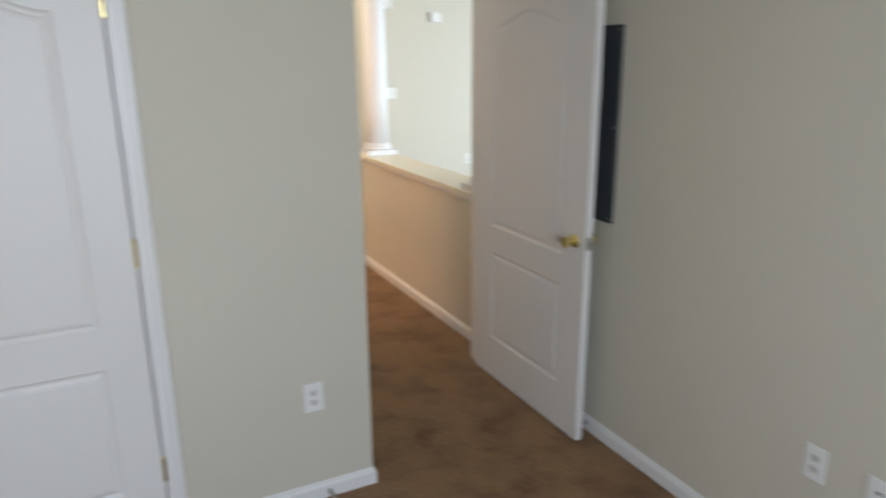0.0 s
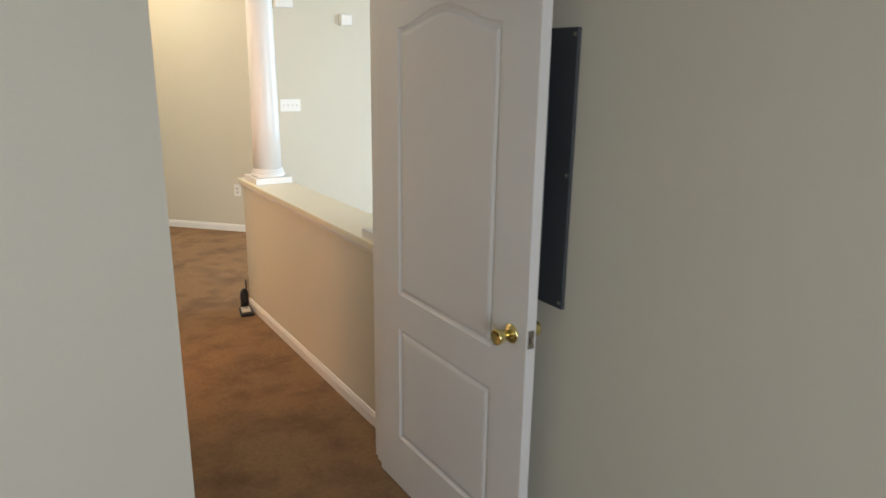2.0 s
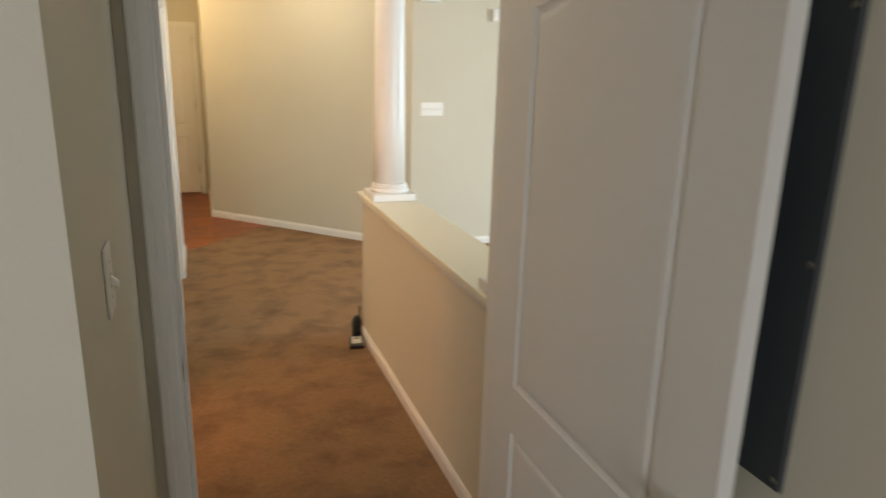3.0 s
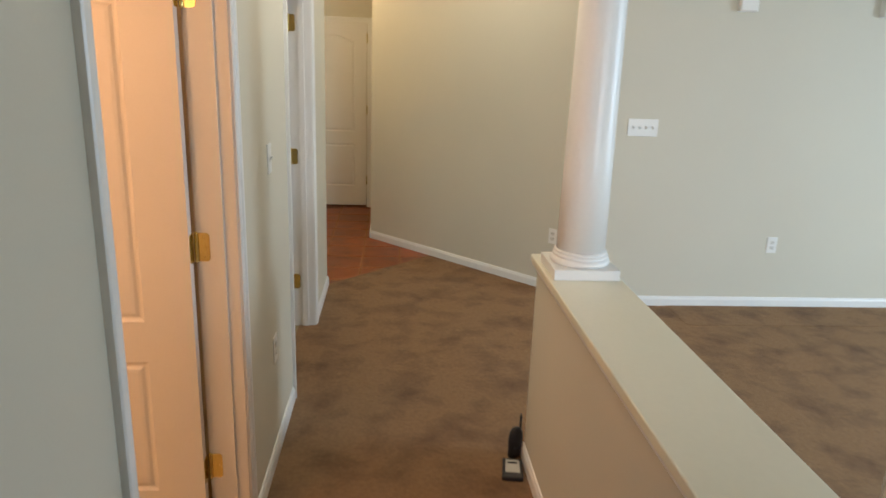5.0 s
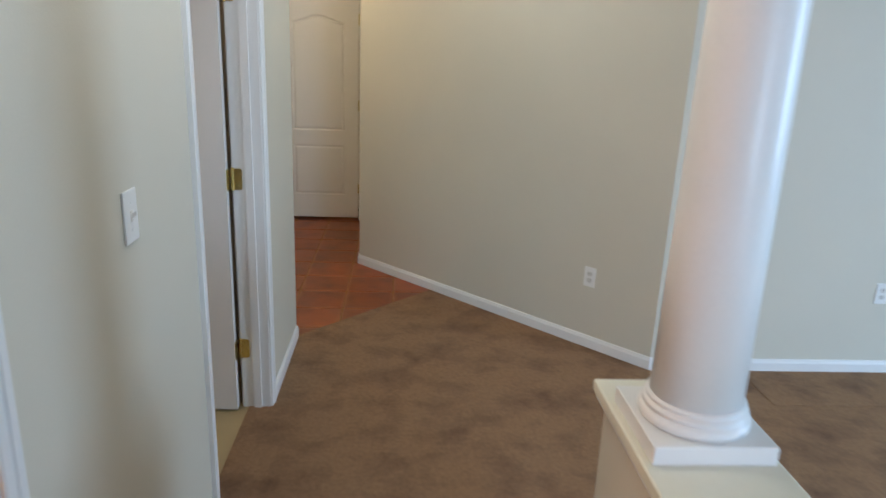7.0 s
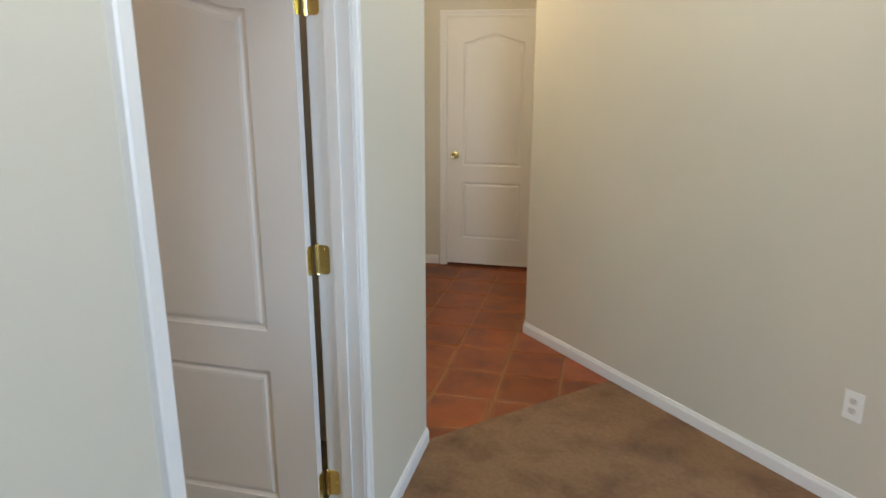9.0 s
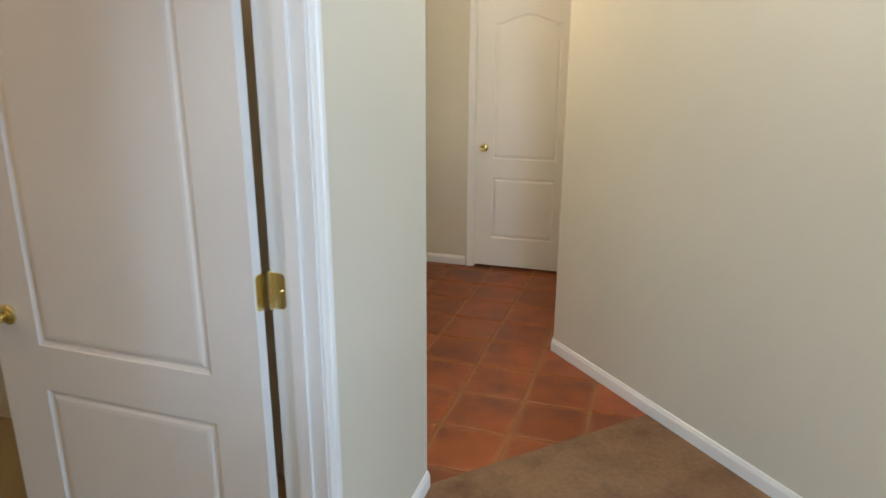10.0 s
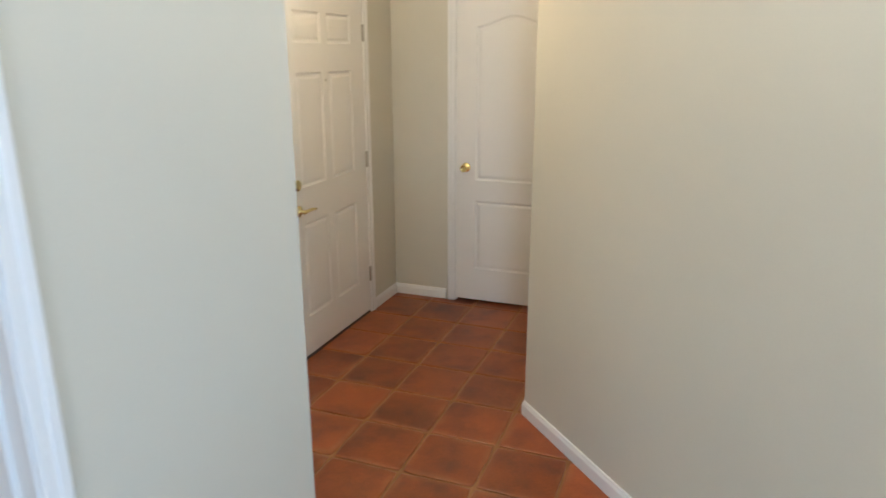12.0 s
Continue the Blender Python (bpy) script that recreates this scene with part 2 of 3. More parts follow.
structure("wall_side_rooms", boxes((-2.5, -2.39, 0.5, 5.03, 0, H), (-2.39, WX - 0.124, 2.80, 2.90, 0, H), (-2.39, WX - 0.124, 0.5, 0.615, 0, H),
                                   (-2.39, -1.16, 5.03, 5.146, 0, H)), PAINT, "plain painted walls of the side rooms", "wall")
structure("ceiling", boxes((-2.82, 6.62, -4.42, 8.08, H, H + 0.1)), CEIL, "white painted ceiling", "ceiling")

# ---------------------------------------------------------------- floors
structure("floor_slab", boxes((-2.82, 6.62, -4.42, 8.2, -0.12, -0.008)), GROUT, "tan grout bed under the floor coverings", "floor")
cb = prism(bmesh.new(), [(-2.7, -4.3), (6.5, -4.3), (6.5, 4.763), (1.985, 4.763), (0.815, 5.990), (0.0, 5.160), (WX, 5.148), (WX, 4.331), (-0.115, 4.331), (-0.115, 3.381), (WX, 3.381), (WX, 2.293), (-0.115, 2.293), (-0.115, 1.321), (WX, 1.321), (WX, 0.6), (WX, -0.284), (-2.7, -0.284)], -0.008, 0.003)
structure("carpet", cb, CARPET, "worn brown cut-pile carpet with darker stains", "carpet")
structure("carpet_strip", prism(bmesh.new(), [(2.50, 4.372), (6.49, 4.372), (6.49, 4.752), (2.50, 4.752)], 0.002, 0.0060), CARPET,
          "brown cut-pile carpet strip seamed in along the living room wall", "carpet")
structure("floor_side_rooms", boxes((-2.39, WX, 0.615, 5.03, -0.0075, 0.0)), VINYL, "tan vinyl floor in the side rooms", "floor")

# ---------------------------------------------------------------- half wall
structure("half_wall", boxes((1.080, 1.304, 0.615, 2.80, 0, 0.908)), PAINT, "cream painted half-height wall along the hallway", "half wall")
hw = bmesh.new()
box(hw, 1.054, 1.332, 0.615, 2.83, 0.908, 0.938, bevel=0.005)
structure("half_wall_cap", hw, CAP, "cream painted wooden cap on the half wall", "wall cap")
mould = [(o, 0.878 + z) for o, z in CAP_PROFILE]
structure("trim_cap", sweep(bmesh.new(), [(1.304, 0.62), (1.304, 2.80), (1.080, 2.80), (1.080, 0.62)][::-1], mould), TRIM,
          "white cove moulding under the half wall cap", "trim")

# ---------------------------------------------------------------- baseboards
baseboard((0.006, 0.482), (0.006, -0.284), (-0.712, -0.284))
baseboard((1.06, -4.3), (1.06, 0.485))
baseboard((WX, 1.27), (WX, 0.632))
baseboard((WX, 3.325), (WX, 2.345))
baseboard((WX, 5.138), (WX, 4.382))
baseboard((-0.655, 7.965), (-1.045, 7.965), (-1.045, 7.615))
baseboard((6.5, 4.763), (1.985, 4.763), (0.268, 6.57), (0.268, 7.94))
baseboard((1.080, 0.62), (1.080, 2.80), (1.304, 2.80), (1.304, 0.62))

baseboard((-1.045, 6.545), (-1.045, 5.138), (WX, 5.138))

# behind the closed doors
structure("wall_closets", boxes((-1.7, -0.62, 0.10, 0.16, 0, H), (-1.76, -1.70, -0.169, 0.16, 0, H), (-0.68, -0.62, -0.169, 0.10, 0, H),
                                (-0.72, 0.31, 8.55, 8.61, 0, H), (-0.72, -0.66, 8.08, 8.55, 0, H), (0.25, 0.31, 8.08, 8.55, 0, H)),
          PAINT, "plain painted closet interior walls", "wall")

# ---------------------------------------------------------------- door frames
CASING = [(0, 0), (0, 0.008), (0.005, 0.011), (0.026, 0.0115), (0.031, 0.0155), (0.046, 0.017), (0.051, 0.014), (0.052, 0)]


def loft(bm, rings):
    k = len(rings[0])
    vs = [[bm.verts.new(p) for p in r] for r in rings]
    for a, b in zip(vs, vs[1:]):
        for i in range(k):
            j = (i + 1) % k
            bm.faces.new((a[i], a[j], b[j], b[i]))
    bm.faces.new(vs[0][::-1])
    bm.faces.new(vs[-1])
    return bm


def door_frame(name, origin, u, n, a, b, depth, label, both=True, stop=0.0):
    """Jambs, head, stops and casings of an opening from a to b along u, in a wall whose face at origin looks along n."""
    o, u, n, up = Vector(origin), Vector(u), Vector(n), Vector((0, 0, 1))
    thing = tagged(new(name), label, "door frame", kind="structure")

    def slab(pname, a0, a1, d0, d1, z0, z1):
        bm = bmesh.new()
        loft(bm, [[o + u * s - n * d + up * z for s, d in ((a0, d0), (a1, d0), (a1, d1), (a0, d1))] for z in (z0, z1)])
        part(pname, bm, TRIM, thing)

    slab("jamb", a - 0.018, a, -0.001, depth + 0.001, 0.0, DOOR_H)
    slab("jamb", b, b + 0.018, -0.001, depth + 0.001, 0.0, DOOR_H)
    slab("head_jamb", a - 0.018, b + 0.018, -0.001, depth + 0.001, DOOR_H - 0.018, DOOR_H + 0.001)
    if stop:
        slab("door_stop", a, a + 0.011, stop - 0.035, stop, 0.0, DOOR_H - 0.018)
        slab("door_stop", b - 0.011, b, stop - 0.035, stop, 0.0, DOOR_H - 0.018)
    for face, way in ((0.001, n), (depth + 0.001, -n)) if both else ((0.001, n),):
        base = o - n * (depth if way == -n else 0)
        top = DOOR_H - 0.012
        for edge, sign in ((a - 0.006, -1), (b + 0.006, 1)):
            bm = bmesh.new()
            loft(bm, [[base + u * (edge + sign * c) + way * t + up * (z + (c if z else 0)) for c, t in CASING] for z in (0.0, top)])
            part("casing", bm, TRIM, thing)
        bm = bmesh.new()
        loft(bm, [[base + u * (edge + sign * c) + way * t + up * (top + c) for c, t in CASING] for edge, sign in ((a - 0.006, -1), (b + 0.006, 1))])
        part("head_casing", bm, TRIM, thing)
    return thing


X, Y = (1, 0, 0), (0, 1, 0)
door_frame("door_frame_bedroom", (0, 0.50, 0), X, (0, -1, 0), 0.090, 0.967, 0.115, "white painted frame of the bedroom doorway", stop=0.075)
door_frame("door_frame_bathroom", (WX, 0, 0), Y, X, 1.330, 2.284, 0.124, "white painted frame lit orange by a lamp behind it", stop=0.075)
door_frame("door_frame_laundry", (WX, 0, 0), Y, X, 3.390, 4.322, 0.124, "white painted moulded frame of a side room", stop=0.075)
door_frame("door_frame_closet", (0, -0.284, 0), X, (0, -1, 0), -1.539, -0.772, 0.115, "white painted frame of the bedroom closet", both=False)
door_frame("door_frame_foyer_closet", (0, 7.965, 0), X, (0, -1, 0), -0.582, 0.172, 0.115, "white painted frame of the foyer closet", both=False)
door_frame("door_frame_entrance", (-1.045, 0, 0), Y, X, 6.618, 7.544, 0.115, "white painted frame of the front door", both=False)


# ---------------------------------------------------------------- doors
def panel_outline(x0, x1, z0, z1, rise):
    pts = [(x0, z0), (x1, z0), (x1, z1)]
    if rise:
        for i in range(1, 16):
            f = i / 16
            pts.append((x1 + (x0 - x1) * f, z1 + rise * 0.5 * (1 - math.cos(2 * math.pi * f))))
    pts.append((x0, z1))
    return pts


def inset(pts, d):
    """Outline moved inwards by d; pts run anticlockwise."""
    res, k = [], len(pts)
    for i in range(k):
        p, q, r = Vector(pts[i - 1]), Vector(pts[i]), Vector(pts[(i + 1) % k])
        a, b = (q - p).normalized(), (r - q).normalized()
        na, nb = Vector((-a.y, a.x)), Vector((-b.y, b.x))
        res.append(q + (na + nb) / (1 + na.dot(nb)) * d)
    return [(v.x, v.y) for v in res]


def leaf_mesh(w, h, th, side, panels, deep, start=0.004, back=0.0):
    """Leaf from x 0.004 to w, z 0 to h, thickness along y towards side, both faces with moulded panels."""
    bm = bmesh.new()
    rim = {}
    for face in (0, 1):
        y0 = side * (back + th * face)
        inward = (1 if face == 0 else -1) * side

        def ring(pts, d):
            vs = [bm.verts.new((x, y0 + inward * d, z)) for x, z in pts]
            return vs, [bm.edges.new((vs[i], vs[(i + 1) % len(vs)])) for i in range(len(vs))]

        outer, oe = ring([(start, 0), (w, 0), (w, h), (start, h)], 0)
        rim[face] = outer
        edges = list(oe)
        for p in panels:
            base = panel_outline(*p)
            first, fe = ring(base, 0)
            edges += fe
            last = first
            for off, d in ((0.004, deep * 0.55), (0.011, deep), (0.017, deep), (0.026, deep * 0.35), (0.036, deep * 0.15)):
                nxt = [bm.verts.new((x, y0 + inward * d, z)) for x, z in inset(base, off)]
                for i in range(len(nxt)):
                    j = (i + 1) % len(nxt)
                    bm.faces.new((last[i], last[j], nxt[j], nxt[i]))
                last = nxt
            bm.faces.new(last)
        bmesh.ops.triangle_fill(bm, use_beauty=True, use_dissolve=False, edges=edges, normal=(0, -inward, 0))
    a, b = rim[0], rim[1]
    for i in range(4):
        j = (i + 1) % 4
        bm.faces.new((a[i], a[j], b[j], b[i]))
    return bm


def axis(at, way):
    return Matrix.Translation(at) @ Vector((0, 0, 1)).rotation_difference(Vector(way)).to_matrix().to_4x4()


def knob(parent, x, z, y, way):
    rose = part("rose", lathe(bmesh.new(), [(0.030, 0), (0.031, 0.003), (0.028, 0.007), (0.018, 0.010), (0.014, 0.012)], axis((x, y, z), (0, way, 0)), 24), BRASS, parent, "polished brass rose", True)
    k = lathe(bmesh.new(), [(0.0125, 0.010), (0.012, 0.022), (0.017, 0.030), (0.0215, 0.042), (0.0245, 0.056), (0.0245, 0.060), (0.022, 0.062),
                            (0.016, 0.058), (0.004, 0.056)], axis((x, y, z), (0, way, 0)), 28)
    part("knob", k, BRASS, parent, "polished brass door knob", True)
    return rose


def hinge(parent, z, side, plates, mat, gap=0.004, back=0.0):
    bm = bmesh.new()
    for i in range(5):
        lathe(bm, [(0.0066, z - 0.046 + i * 0.0186), (0.0066, z - 0.046 + i * 0.0186 + 0.0178)], n=14)
    lathe(bm, [(0.0045, z + 0.046), (0.005, z + 0.049), (0.002, z + 0.052)], n=14)
    lathe(bm, [(0.002, z - 0.051), (0.005, z - 0.049), (0.0045, z - 0.046)], n=14)
    if plates:
        shape = [(0.0, -0.047)] + [(0.028 + 0.012 * math.sin(a), zc + 0.012 * math.cos(a)) for zc, a0 in ((-0.035, math.pi), (0.035, math.pi / 2))
                                   for a in [a0 - math.pi / 2 * k / 4 for k in range(5)]] + [(0.0, 0.047)]
        loft(bm, [[(x, side * w_, z + h_) for w_, h_ in shape] for x in (gap - 0.0022, gap + 0.0002)])
        loft(bm, [[(-w_, side * y, z + h_) for w_, h_ in shape] for y in (-0.0042, -0.0016)])
        for dz in (-0.032, 0.0, 0.032):
            lathe(bm, [(0.0042, 0.0), (0.003, 0.001)], axis((-0.022 - 0.008 * (dz == 0), side * -0.0016, z + dz), (0, side, 0)), 10)
    part("hinge", bm, mat, parent, "brass butt hinge" if mat == BRASS else "dull steel butt hinge")


def two_panel_door(name, m, w, side, plates, label, stile=0.165, gap=0.004, back=0.0):
    thing = tagged(new(name), label, "door", kind="structure")
    panels = [(stile, w - stile, 0.225, 0.705, 0), (stile, w - stile, 0.845, 1.825, 0.062)]
    part("leaf", leaf_mesh(w, 2.015, 0.035, side, panels, 0.0075, gap, back), DOOR, thing)
    for z in (0.29, 1.085, 1.855):
        hinge(thing, z, side, plates, BRASS, gap, back)
    knob(thing, w - 0.068, 0.928, side * back, -side)
    knob(thing, w - 0.068, 0.928, side * (back + 0.035), side)
    latch = part("latch_plate", boxes((w - 0.0015, w + 0.0015, side * 0.006, side * 0.029, 0.900, 0.956)), STEEL, thing, "dull metal latch plate")
    part("latch_bolt", boxes((w, w + 0.010, side * 0.012, side * 0.023, 0.918, 0.938), bevel=0.003), STEEL, latch)
    thing.matrix_world = m
    return thing


two_panel_door("door_bedroom", pose(0.966, 0.497, 0.014, 0, 0, -90), 0.928, -1, False, "white two-panel bedroom door standing open against the wall")
two_panel_door("door_bathroom", pose(-0.140, 2.280, 0.014, 0, 0, 180), 0.914, 1, True, "white two-panel door standing open, lit orange", 0.165, 0.011, 0.010)
two_panel_door("door_laundry", pose(-0.140, 4.318, 0.014, 0, 0, 179), 0.914, 1, True, "white two-panel door standing open into a side room", 0.165, 0.016, 0.011)
two_panel_door("door_closet", pose(-0.774, -0.288, 0.014, 0, 0, 180), 0.76, -1, False, "closed white two-panel bedroom closet door", 0.135)
two_panel_door("door_foyer_closet", pose(0.170, 7.960, 0.022, 0, 0, 180), 0.748, -1, False, "closed white two-panel foyer closet door with arched top panel", 0.132)

front = tagged(new("door_entrance"), "closed white six-panel front door with brass lever", "door", kind="structure")
six = [(x0, x1, z0, z1, 0) for x0, x1 in ((0.155, 0.425), (0.495, 0.765)) for z0, z1 in ((0.225, 0.765), (0.965, 1.565), (1.715, 1.875))]
part("leaf", leaf_mesh(0.918, 2.01, 0.044, -1, six, 0.009), DOOR, front)
for z in (0.25, 1.015, 1.78):
    hinge(front, z, -1, False, STEEL)
    part("hinge_cover", boxes((-0.009, 0.009, -0.004, 0.010, z - 0.05, z + 0.05), bevel=0.004), STEEL, front, "dull steel hinge barrel")
part("deadbolt", lathe(bmesh.new(), [(0.031, 0), (0.031, 0.006), (0.024, 0.013), (0.012, 0.015)], axis((0.808, 0, 0.985), (0, 1, 0)), 24), BRASS, front, "polished brass deadbolt", True)
lever = part("lever_rose", lathe(bmesh.new(), [(0.032, 0), (0.032, 0.005), (0.025, 0.011), (0.011, 0.013), (0.011, 0.045)], axis((0.808, 0, 0.845), (0, 1, 0)), 24), BRASS, front, "polished brass rose", True)
lv = bmesh.new()
loft(lv, [[(x, 0.043 + 0.007 * math.cos(t), 0.845 + dz + r * math.sin(t)) for t in [2 * math.pi * i / 12 for i in range(12)]]
          for x, dz, r in ((0.822, 0, 0.010), (0.795, 0.001, 0.010), (0.76, 0.003, 0.009), (0.725, 0.001, 0.008), (0.698, -0.003, 0.006))])
part("lever", lv, BRASS, lever, "curved brass lever", True)
part("peephole", lathe(bmesh.new(), [(0.008, 0), (0.008, 0.002), (0.004, 0.003)], axis((0.46, 0, 1.52), (0, 1, 0)), 14), STEEL, front)
front.matrix_world = pose(-1.040, 7.540, 0.022, 0, 0, -90)
structure("threshold_entrance", boxes((-1.15, -1.043, 6.618, 7.544, -0.002, 0.012), bevel=0.003), SLOT, "dark metal threshold under the front door", "threshold")

# strike plate in the bedroom door jamb
sp = tagged(new("strike_plate"), "dull metal strike plate on the door jamb", "strike plate")
part("plate", boxes((0.090, 0.0915, 0.512, 0.542, 0.905, 0.965), bevel=0.0005), STEEL, sp)
part("slot", boxes((0.0915, 0.0922, 0.520, 0.533, 0.922, 0.948)), SLOT, sp)

# ---------------------------------------------------------------- columns
column = tagged(new("column"), "smooth white round column with ringed base on the half wall", "column", "columns on the half wall")
part("plinth", box(bmesh.new(), -0.123, 0.123, -0.123, 0.123, 0, 0.040, bevel=0.003), TRIM, column)
rings = []
for r0, z0, hh in ((0.112, 0.040, 0.024), (0.105, 0.066, 0.013), (0.100, 0.081, 0.011)):
    rings += [(r0 - 0.006 + 0.006 * math.sin(math.pi * k / 6), z0 + hh * k / 6) for k in range(7)]
part("base", lathe(bmesh.new(), rings, n=48), TRIM, column, smooth=True)
sh = [(0.0915, 0.092), (0.0880, 0.4), (0.0840, 0.8), (0.080, 1.2), (0.077, 1.62)]
part("shaft", lathe(bmesh.new(), sh, n=56), TRIM, column, smooth=True)
part("capital", lathe(bmesh.new(), [(0.079, 1.62), (0.090, 1.625), (0.090, 1.640), (0.081, 1.645), (0.084, 1.68), (0.112, 1.71), (0.114, 1.73)], n=48), TRIM, column, smooth=True)
part("abacus", box(bmesh.new(), -0.12, 0.12, -0.12, 0.12, 1.73, 1.775, bevel=0.003), TRIM, column)
column.matrix_world = pose(1.194, 2.597, 0.938)
copy_thing(column, pose(1.194, 0.810, 0.938))

# ---------------------------------------------------------------- plates on the walls
def wall_pose(at, facing):
    """Local x along the wall, y out of it, z up."""
    return pose(*at, 0, 0, math.degrees(math.atan2(facing[1], facing[0])) - 90)


def screw(parent, x, z, y, r=0.003, mat=PLATE):
    part("screw", lathe(bmesh.new(), [(r, 0), (r * 0.8, 0.0012)], axis((x, y, z), (0, 1, 0)), 10), mat, parent)


def plate(bm, w, h):
    return box(bm, -w / 2, w / 2, 0.0, 0.0055, -h / 2, h / 2, bevel=0.0022)


def outlet(at, facing, label):
    t = tagged(new("wall_outlet"), label, "outlet", "wall outlets")
    part("plate", plate(bmesh.new(), 0.074, 0.118), PLATE, t)
    for dz in (-0.0195, 0.0195):
        bm = bmesh.new()
        loft(bm, [[(0.0165 * math.cos(a), y, dz + max(-0.0135, min(0.0135, 0.0175 * math.sin(a)))) for a in [2 * math.pi * i / 20 for i in range(20)]] for y in (0.005, 0.0075)])
        rec = part("receptacle", bm, SOCKET, t, "greyed ivory socket face")
        for b in ((-0.0078, -0.0052, 0.0075, 0.0080, dz - 0.001, dz + 0.0075), (0.0052, 0.0078, 0.0075, 0.0080, dz - 0.001, dz + 0.0075), (-0.0022, 0.0022, 0.0075, 0.0080, dz - 0.0095, dz - 0.005)):
            part("slot", boxes(b), SLOT, rec)
    screw(t, 0, 0, 0.0055)
    t.matrix_world = wall_pose(at, facing)
    return t


def switch(at, facing, gangs, label, lift=1):
    t = tagged(new("light_switch"), label, "light switch", "light switches")
    part("plate", plate(bmesh.new(), 0.074 + 0.0455 * (gangs - 1), 0.118), PLATE, t)
    for g in range(gangs):
        x = (g - (gangs - 1) / 2) * 0.0455
        part("toggle_slot", boxes((x - 0.006, x + 0.006, 0.0055, 0.0064, -0.0125, 0.0125)), SOCKET, t)
        bm = bmesh.new()
        loft(bm, [[(x + sx * r, y, z0 + sz * r) for sx, sz in ((-1, -1.3), (1, -1.3), (1, 1.3), (-1, 1.3))] for y, z0, r in ((0.0064, 0.0, 0.0048), (0.018, lift * 0.008, 0.0035))])
        part("toggle", bm, PLATE, t)
        screw(t, x, 0.030, 0.0055)
        screw(t, x, -0.030, 0.0055)
    t.matrix_world = wall_pose(at, facing)
    return t


outlet((-0.223, -0.284, 0.450), (0, -1), "white duplex wall outlet beside the bedroom closet")
outlet((1.06, -1.462, 0.460), (-1, 0), "white duplex wall outlet on the bedroom wall")
outlet((3.232, 4.763, 0.476), (0, -1), "white duplex wall outlet on the living room wall")
ang_n = Vector((-1.807, -1.717)).normalized()
outlet((1.690, 5.0735, 0.433), ang_n, "white duplex wall outlet on the diagonal wall")
outlet((WX, 2.862, 0.492), (1, 0), "white duplex wall outlet between two doorways")
switch((2.176, 4.763, 1.292), (0, -1), 4, "white four-gang light switch plate on the living room wall")
switch((WX, 2.868, 1.300), (1, 0), 1, "white single light switch between two doorways")
switch((0.007, 0.010, 1.345), (1, 0), 1, "white single light switch beside the bedroom doorway", -1)

coax = tagged(new("cable_plate"), "white wall plate with a black cable plugged in", "wall plate")
part("plate", plate(bmesh.new(), 0.074, 0.118), PLATE, coax)
part("socket", lathe(bmesh.new(), [(0.006, 0.005), (0.006, 0.009), (0.003, 0.009)], axis((0, 0, 0.016), (0, 1, 0)), 12), SLOT, coax)
part("plug", lathe(bmesh.new(), [(0.007, 0.004), (0.007, 0.022), (0.005, 0.028)], axis((0, 0, -0.018), (0, 1, 0)), 12), BLACK, coax)
cu = bpy.data.curves.new("cable", "CURVE")
cu.dimensions, cu.bevel_depth, cu.bevel_resolution = "3D", 0.0040, 3
spl = cu.splines.new("BEZIER")
pts = [(0, 0.024, -0.018), (-0.004, 0.040, -0.07), (0.012, 0.038, -0.17), (0.010, 0.040, -0.33), (0.05, 0.07, -0.452), (0.25, 0.10, -0.456)]
spl.bezier_points.add(len(pts) - 1)
for bp, p in zip(spl.bezier_points, pts):
    bp.co, bp.handle_left_type, bp.handle_right_type = p, "AUTO", "AUTO"
cu.materials.append(BLACK)
cable_curve = new("cable_source", cu)
dg = bpy.context.evaluated_depsgraph_get()
cm = bpy.data.meshes.new_from_object(cable_curve.evaluated_get(dg))
bpy.data.objects.remove(cable_curve)
cable = new("cable", cm)
cable.parent = coax
cable["label"] = "thin black cable"
coax.matrix_world = wall_pose((1.06, -1.665, 0.462), (-1, 0))

# boxes high on the living room wall
def wall_box(at, w, h, d, label, name, cat):
    t = tagged(new(name), label, cat)
    part("base", box(bmesh.new(), -w / 2, w / 2, 0, 0.008, -h / 2, h / 2, bevel=0.002), PLATE, t)
    c = bmesh.new()
    loft(c, [[(sx * (w / 2 - i), y, sz * (h / 2 - i)) for sx, sz in ((-1, -1), (1, -1), (1, 1), (-1, 1))] for y, i in ((0.008, 0.003), (d - 0.006, 0.004), (d, 0.012))])
    part("cover", c, PLATE, t)
    t.matrix_world = wall_pose(at, (0, -1))


wall_box((2.786, 4.763, 2.120), 0.128, 0.112, 0.045, "white door chime box high on the living room wall", "door_chime", "door chime")
wall_box((2.140, 4.763, 2.270), 0.185, 0.140, 0.050, "white plastic box high on the living room wall", "alarm_box", "alarm box")
wall_box((3.787, 4.763, 2.150), 0.165, 0.170, 0.050, "white plastic box high on the living room wall", "alarm_box", "alarm box")

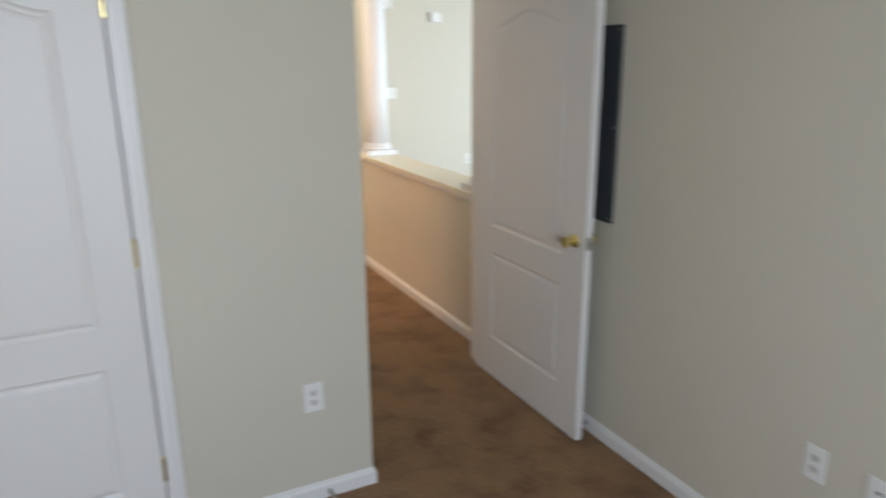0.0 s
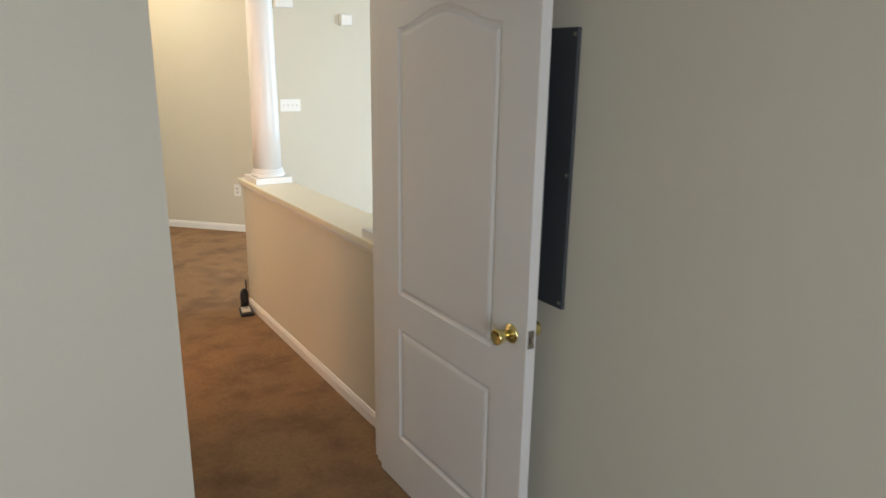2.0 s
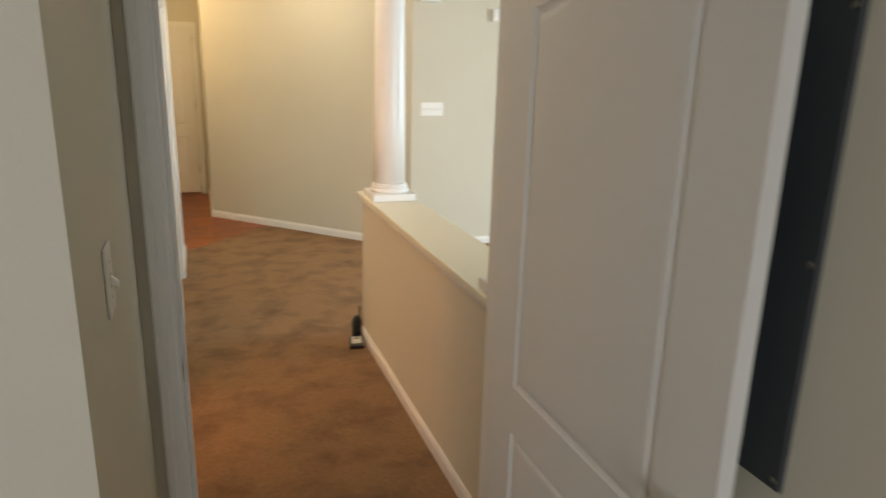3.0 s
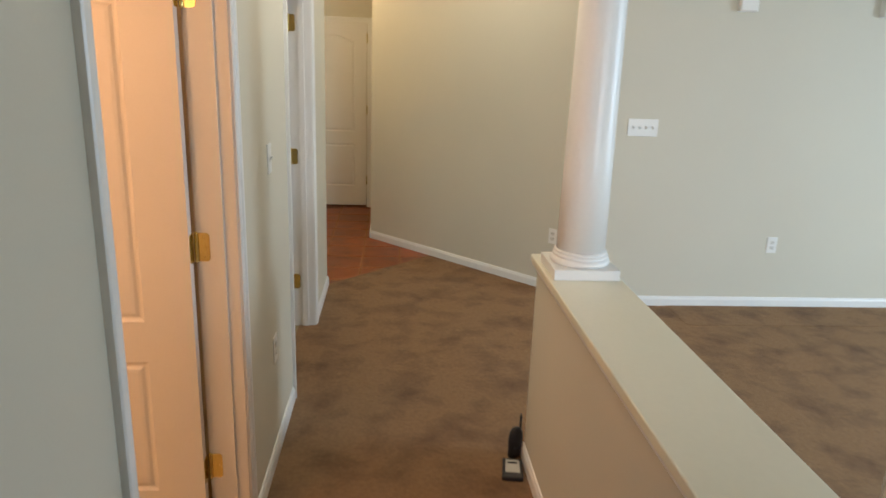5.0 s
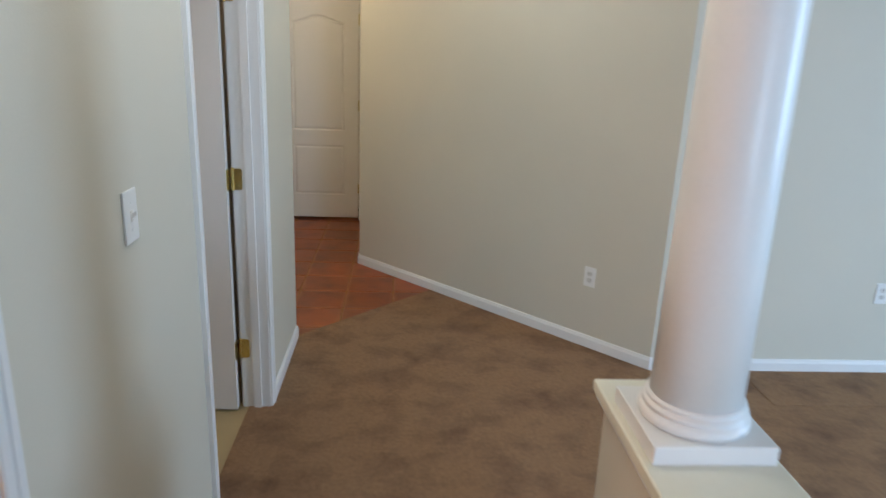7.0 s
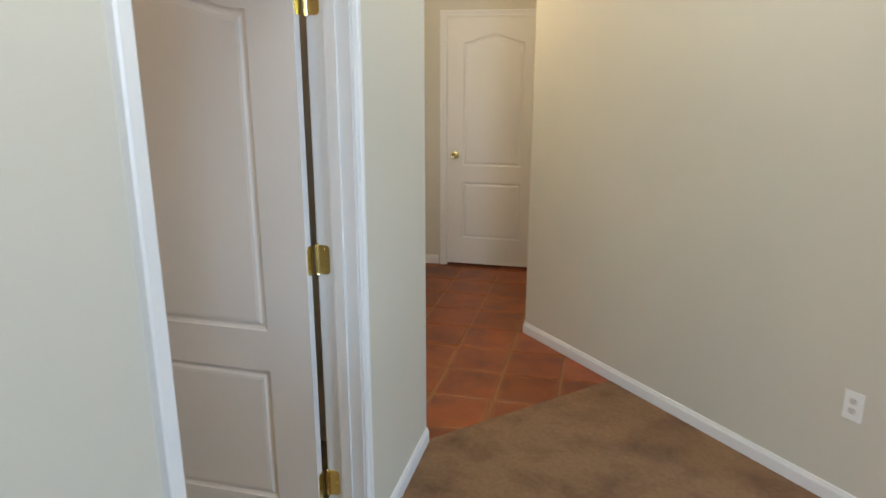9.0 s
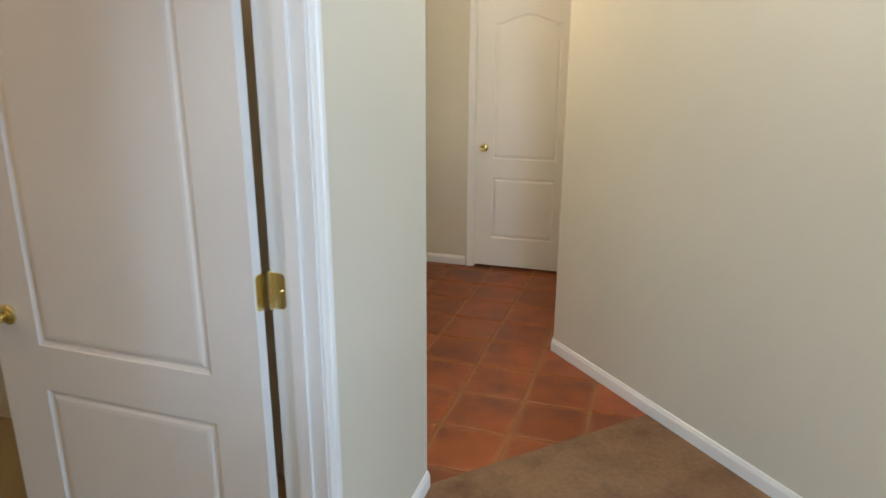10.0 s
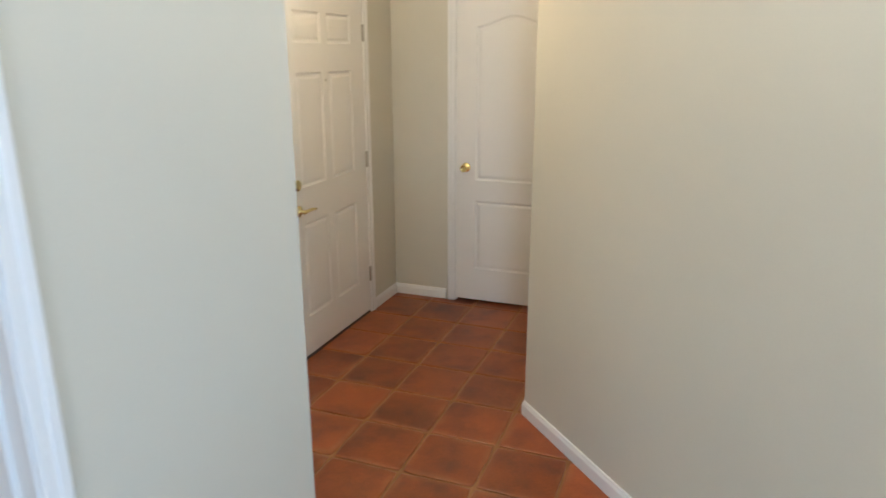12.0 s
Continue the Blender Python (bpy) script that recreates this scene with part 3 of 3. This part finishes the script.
# ---------------------------------------------------------------- breaker panel behind the bedroom door
bp_ = tagged(new("breaker_panel"), "dark grey metal breaker panel cover on the bedroom wall", "breaker panel")
part("cover", box(bmesh.new(), -0.182, 0.182, 0, 0.012, -0.40, 0.40, bevel=0.003), GREY, bp_)
inner = part("panel_door", box(bmesh.new(), -0.08, 0.06, 0.012, 0.015, -0.22, 0.22, bevel=0.002), GREY, bp_)
part("latch", boxes((0.045, 0.055, 0.015, 0.018, -0.02, 0.02), bevel=0.002), BLACK, inner)
for sx in (-0.168, 0.168):
    for sz in (-0.382, 0.0, 0.382):
        screw(bp_, sx, sz, 0.012, 0.006, STEEL)
bp_.matrix_world = wall_pose((1.06, -0.264, 1.420), (-1, 0))


# ---------------------------------------------------------------- spring door stops on the baseboards
def spring_stop(at, facing, label):
    t = tagged(new("door_stopper"), label, "door stop")
    part("mount", lathe(bmesh.new(), [(0.010, 0), (0.009, 0.004), (0.006, 0.006)], axis((0, 0, 0), (0, 1, 0)), 14), STEEL, t)
    bm = bmesh.new()
    turns, n = 11, 11 * 10
    rows = []
    for i in range(n + 1):
        a = 2 * math.pi * turns * i / n
        c = Vector((0.0055 * math.cos(a), 0.006 + 0.052 * i / n, 0.0055 * math.sin(a)))
        out = Vector((math.cos(a), 0, math.sin(a)))
        rows.append([c + (out * math.cos(b) + Vector((0, 1, 0)) * math.sin(b)) * 0.0014 for b in (0, 1.57, 3.14, 4.71)])
    part("spring", loft(bm, rows), STEEL, t)
    part("tip", lathe(bmesh.new(), [(0.006, 0.056), (0.0075, 0.060), (0.0075, 0.068), (0.005, 0.072)], axis((0, 0, 0), (0, 1, 0)), 14), RUBBER, t)
    t.matrix_world = wall_pose(at, facing)


spring_stop((1.047, -0.36, 0.045), (-1, 0), "metal spring door stop on the baseboard behind the door")
spring_stop((-0.182, -0.297, 0.030), (0, -1), "metal spring door stop on the bedroom baseboard")

# ---------------------------------------------------------------- small devices at the end of the half wall
# black wedge with a pale screen, built as the cradle of the handset
dev = tagged(new("card_reader"), "small black device with pale screen lying on the carpet", "device")
dv = bmesh.new()
loft(dv, [[(x, y, z) for x, y in ((-0.043, -0.058), (0.043, -0.058), (0.040, 0.058), (-0.040, 0.058))] for z in (0.0,)] +
     [[(-0.045, -0.060, 0.016), (0.045, -0.060, 0.016), (0.042, 0.060, 0.030), (-0.042, 0.060, 0.030)],
      [(-0.040, -0.055, 0.021), (0.040, -0.055, 0.021), (0.037, 0.055, 0.036), (-0.037, 0.055, 0.036)]])
part("body", dv, BLACK, dev)
sc = bmesh.new()
loft(sc, [[(-0.031, -0.030, 0.0235 + k), (0.031, -0.030, 0.0235 + k), (0.029, 0.046, 0.0342 + k), (-0.029, 0.046, 0.0342 + k)] for k in (0.0, 0.0025)])
screen = part("screen", sc, PAPER, dev, "pale grey screen")
sb = bmesh.new()
loft(sb, [[(-0.020, 0.022, 0.0334 + k), (0.020, 0.022, 0.0334 + k), (0.020, 0.032, 0.0348 + k), (-0.020, 0.032, 0.0348 + k)] for k in (0.0, 0.0012)])
part("dark_bar", sb, SLOT, screen)
dev.matrix_world = pose(1.008, 2.668, 0.003, 0, 0, -8)

hs = tagged(new("handset"), "black handset with a stub antenna standing on the carpet", "handset")
body = [(0.030, 0.018, 0.0), (0.036, 0.022, 0.012), (0.034, 0.021, 0.045), (0.037, 0.022, 0.085), (0.033, 0.020, 0.118), (0.022, 0.014, 0.138), (0.010, 0.008, 0.145)]
hb = bmesh.new()
loft(hb, [[(rx * math.cos(a), ry * math.sin(a), z) for a in [2 * math.pi * i / 20 for i in range(20)]] for rx, ry, z in body])
part("body", hb, BLACK, hs, smooth=True)
part("antenna", lathe(bmesh.new(), [(0.0055, 0.12), (0.005, 0.19), (0.003, 0.205)], Matrix.Translation((0.022, 0, 0)), 12), BLACK, hs)
for k in range(3):
    part("key", box(bmesh.new(), -0.02 + 0.014 * k, -0.010 + 0.014 * k, -0.0235, -0.019, 0.05, 0.057, bevel=0.001), GREY, hs)
hs.matrix_world = pose(1.040, 2.800, 0.003, 0, 0, 25)

# ---------------------------------------------------------------- terracotta tiles
PITCH, GAP = 0.325, 0.009
rng = random.Random(5)


def tile_outline(half):
    pts = []
    for k in range(4):
        a = math.pi / 2 * k
        c, sn = math.cos(a), math.sin(a)
        for i in range(6):
            f = -1 + 2 * i / 6
            x, y = half + rng.uniform(-0.0022, 0.0012), f * half
            if i == 0:
                x, y = half - 0.006, -half + 0.006
            pts.append((c * x - sn * y, sn * x + c * y))
    return pts


def tile_mesh(pts):
    bm = bmesh.new()
    low = [bm.verts.new((x, y, -0.008)) for x, y in pts]
    mid = [bm.verts.new((x, y, -0.0028)) for x, y in pts]
    cx, cy = sum(p[0] for p in pts) / len(pts), sum(p[1] for p in pts) / len(pts)
    top = [bm.verts.new((cx + (x - cx) * 0.962, cy + (y - cy) * 0.962, 0.0)) for x, y in pts]
    for a, b in ((low, mid), (mid, top)):
        for i in range(len(pts)):
            j = (i + 1) % len(pts)
            bm.faces.new((a[i], a[j], b[j], b[i]))
    bm.faces.new(top)
    bmesh.ops.recalc_face_normals(bm, faces=bm.faces)
    me = bpy.data.meshes.new("tile")
    bm.to_mesh(me)
    bm.free()
    me.materials.append(TERRA)
    return me


def cut(pts, keep):
    res = []
    for i in range(len(pts)):
        a, b = pts[i - 1], pts[i]
        da, db = keep(a), keep(b)
        if (da < 0) != (db < 0):
            f = da / (da - db)
            res.append((a[0] + (b[0] - a[0]) * f, a[1] + (b[1] - a[1]) * f))
        if db >= 0:
            res.append(b)
    return res


tiles = tagged(new("foyer_floor"), "worn terracotta tile floor with tan grout joints", "tile floor", kind="structure")
HALF = (PITCH - GAP) / 2
shared = [tile_mesh(tile_outline(HALF)) for k in range(6)]
for i in range(-4, 3):
    for j in range(-4, 6):
        x, y = 0.220 + PITCH * (i + 0.5), 6.255 + PITCH * (j + 0.5)
        if y < 4.98 or y - x < 4.9 or (y > 6.7 and x > 0.5) or y + x * 1.05 > 7.3 and x > 0.5:
            continue
        if y - x - 5.160 > PITCH:
            ob = new("tile", shared[rng.randrange(6)])
        else:
            pts = cut(tile_outline(HALF), lambda p: (p[1] + y) - (p[0] + x) - 5.166)
            if len(pts) < 3:
                continue
            ob = new("tile", tile_mesh(pts))
        ob.parent = tiles
        ob.location = (x, y, rng.uniform(-0.0006, 0.0006))
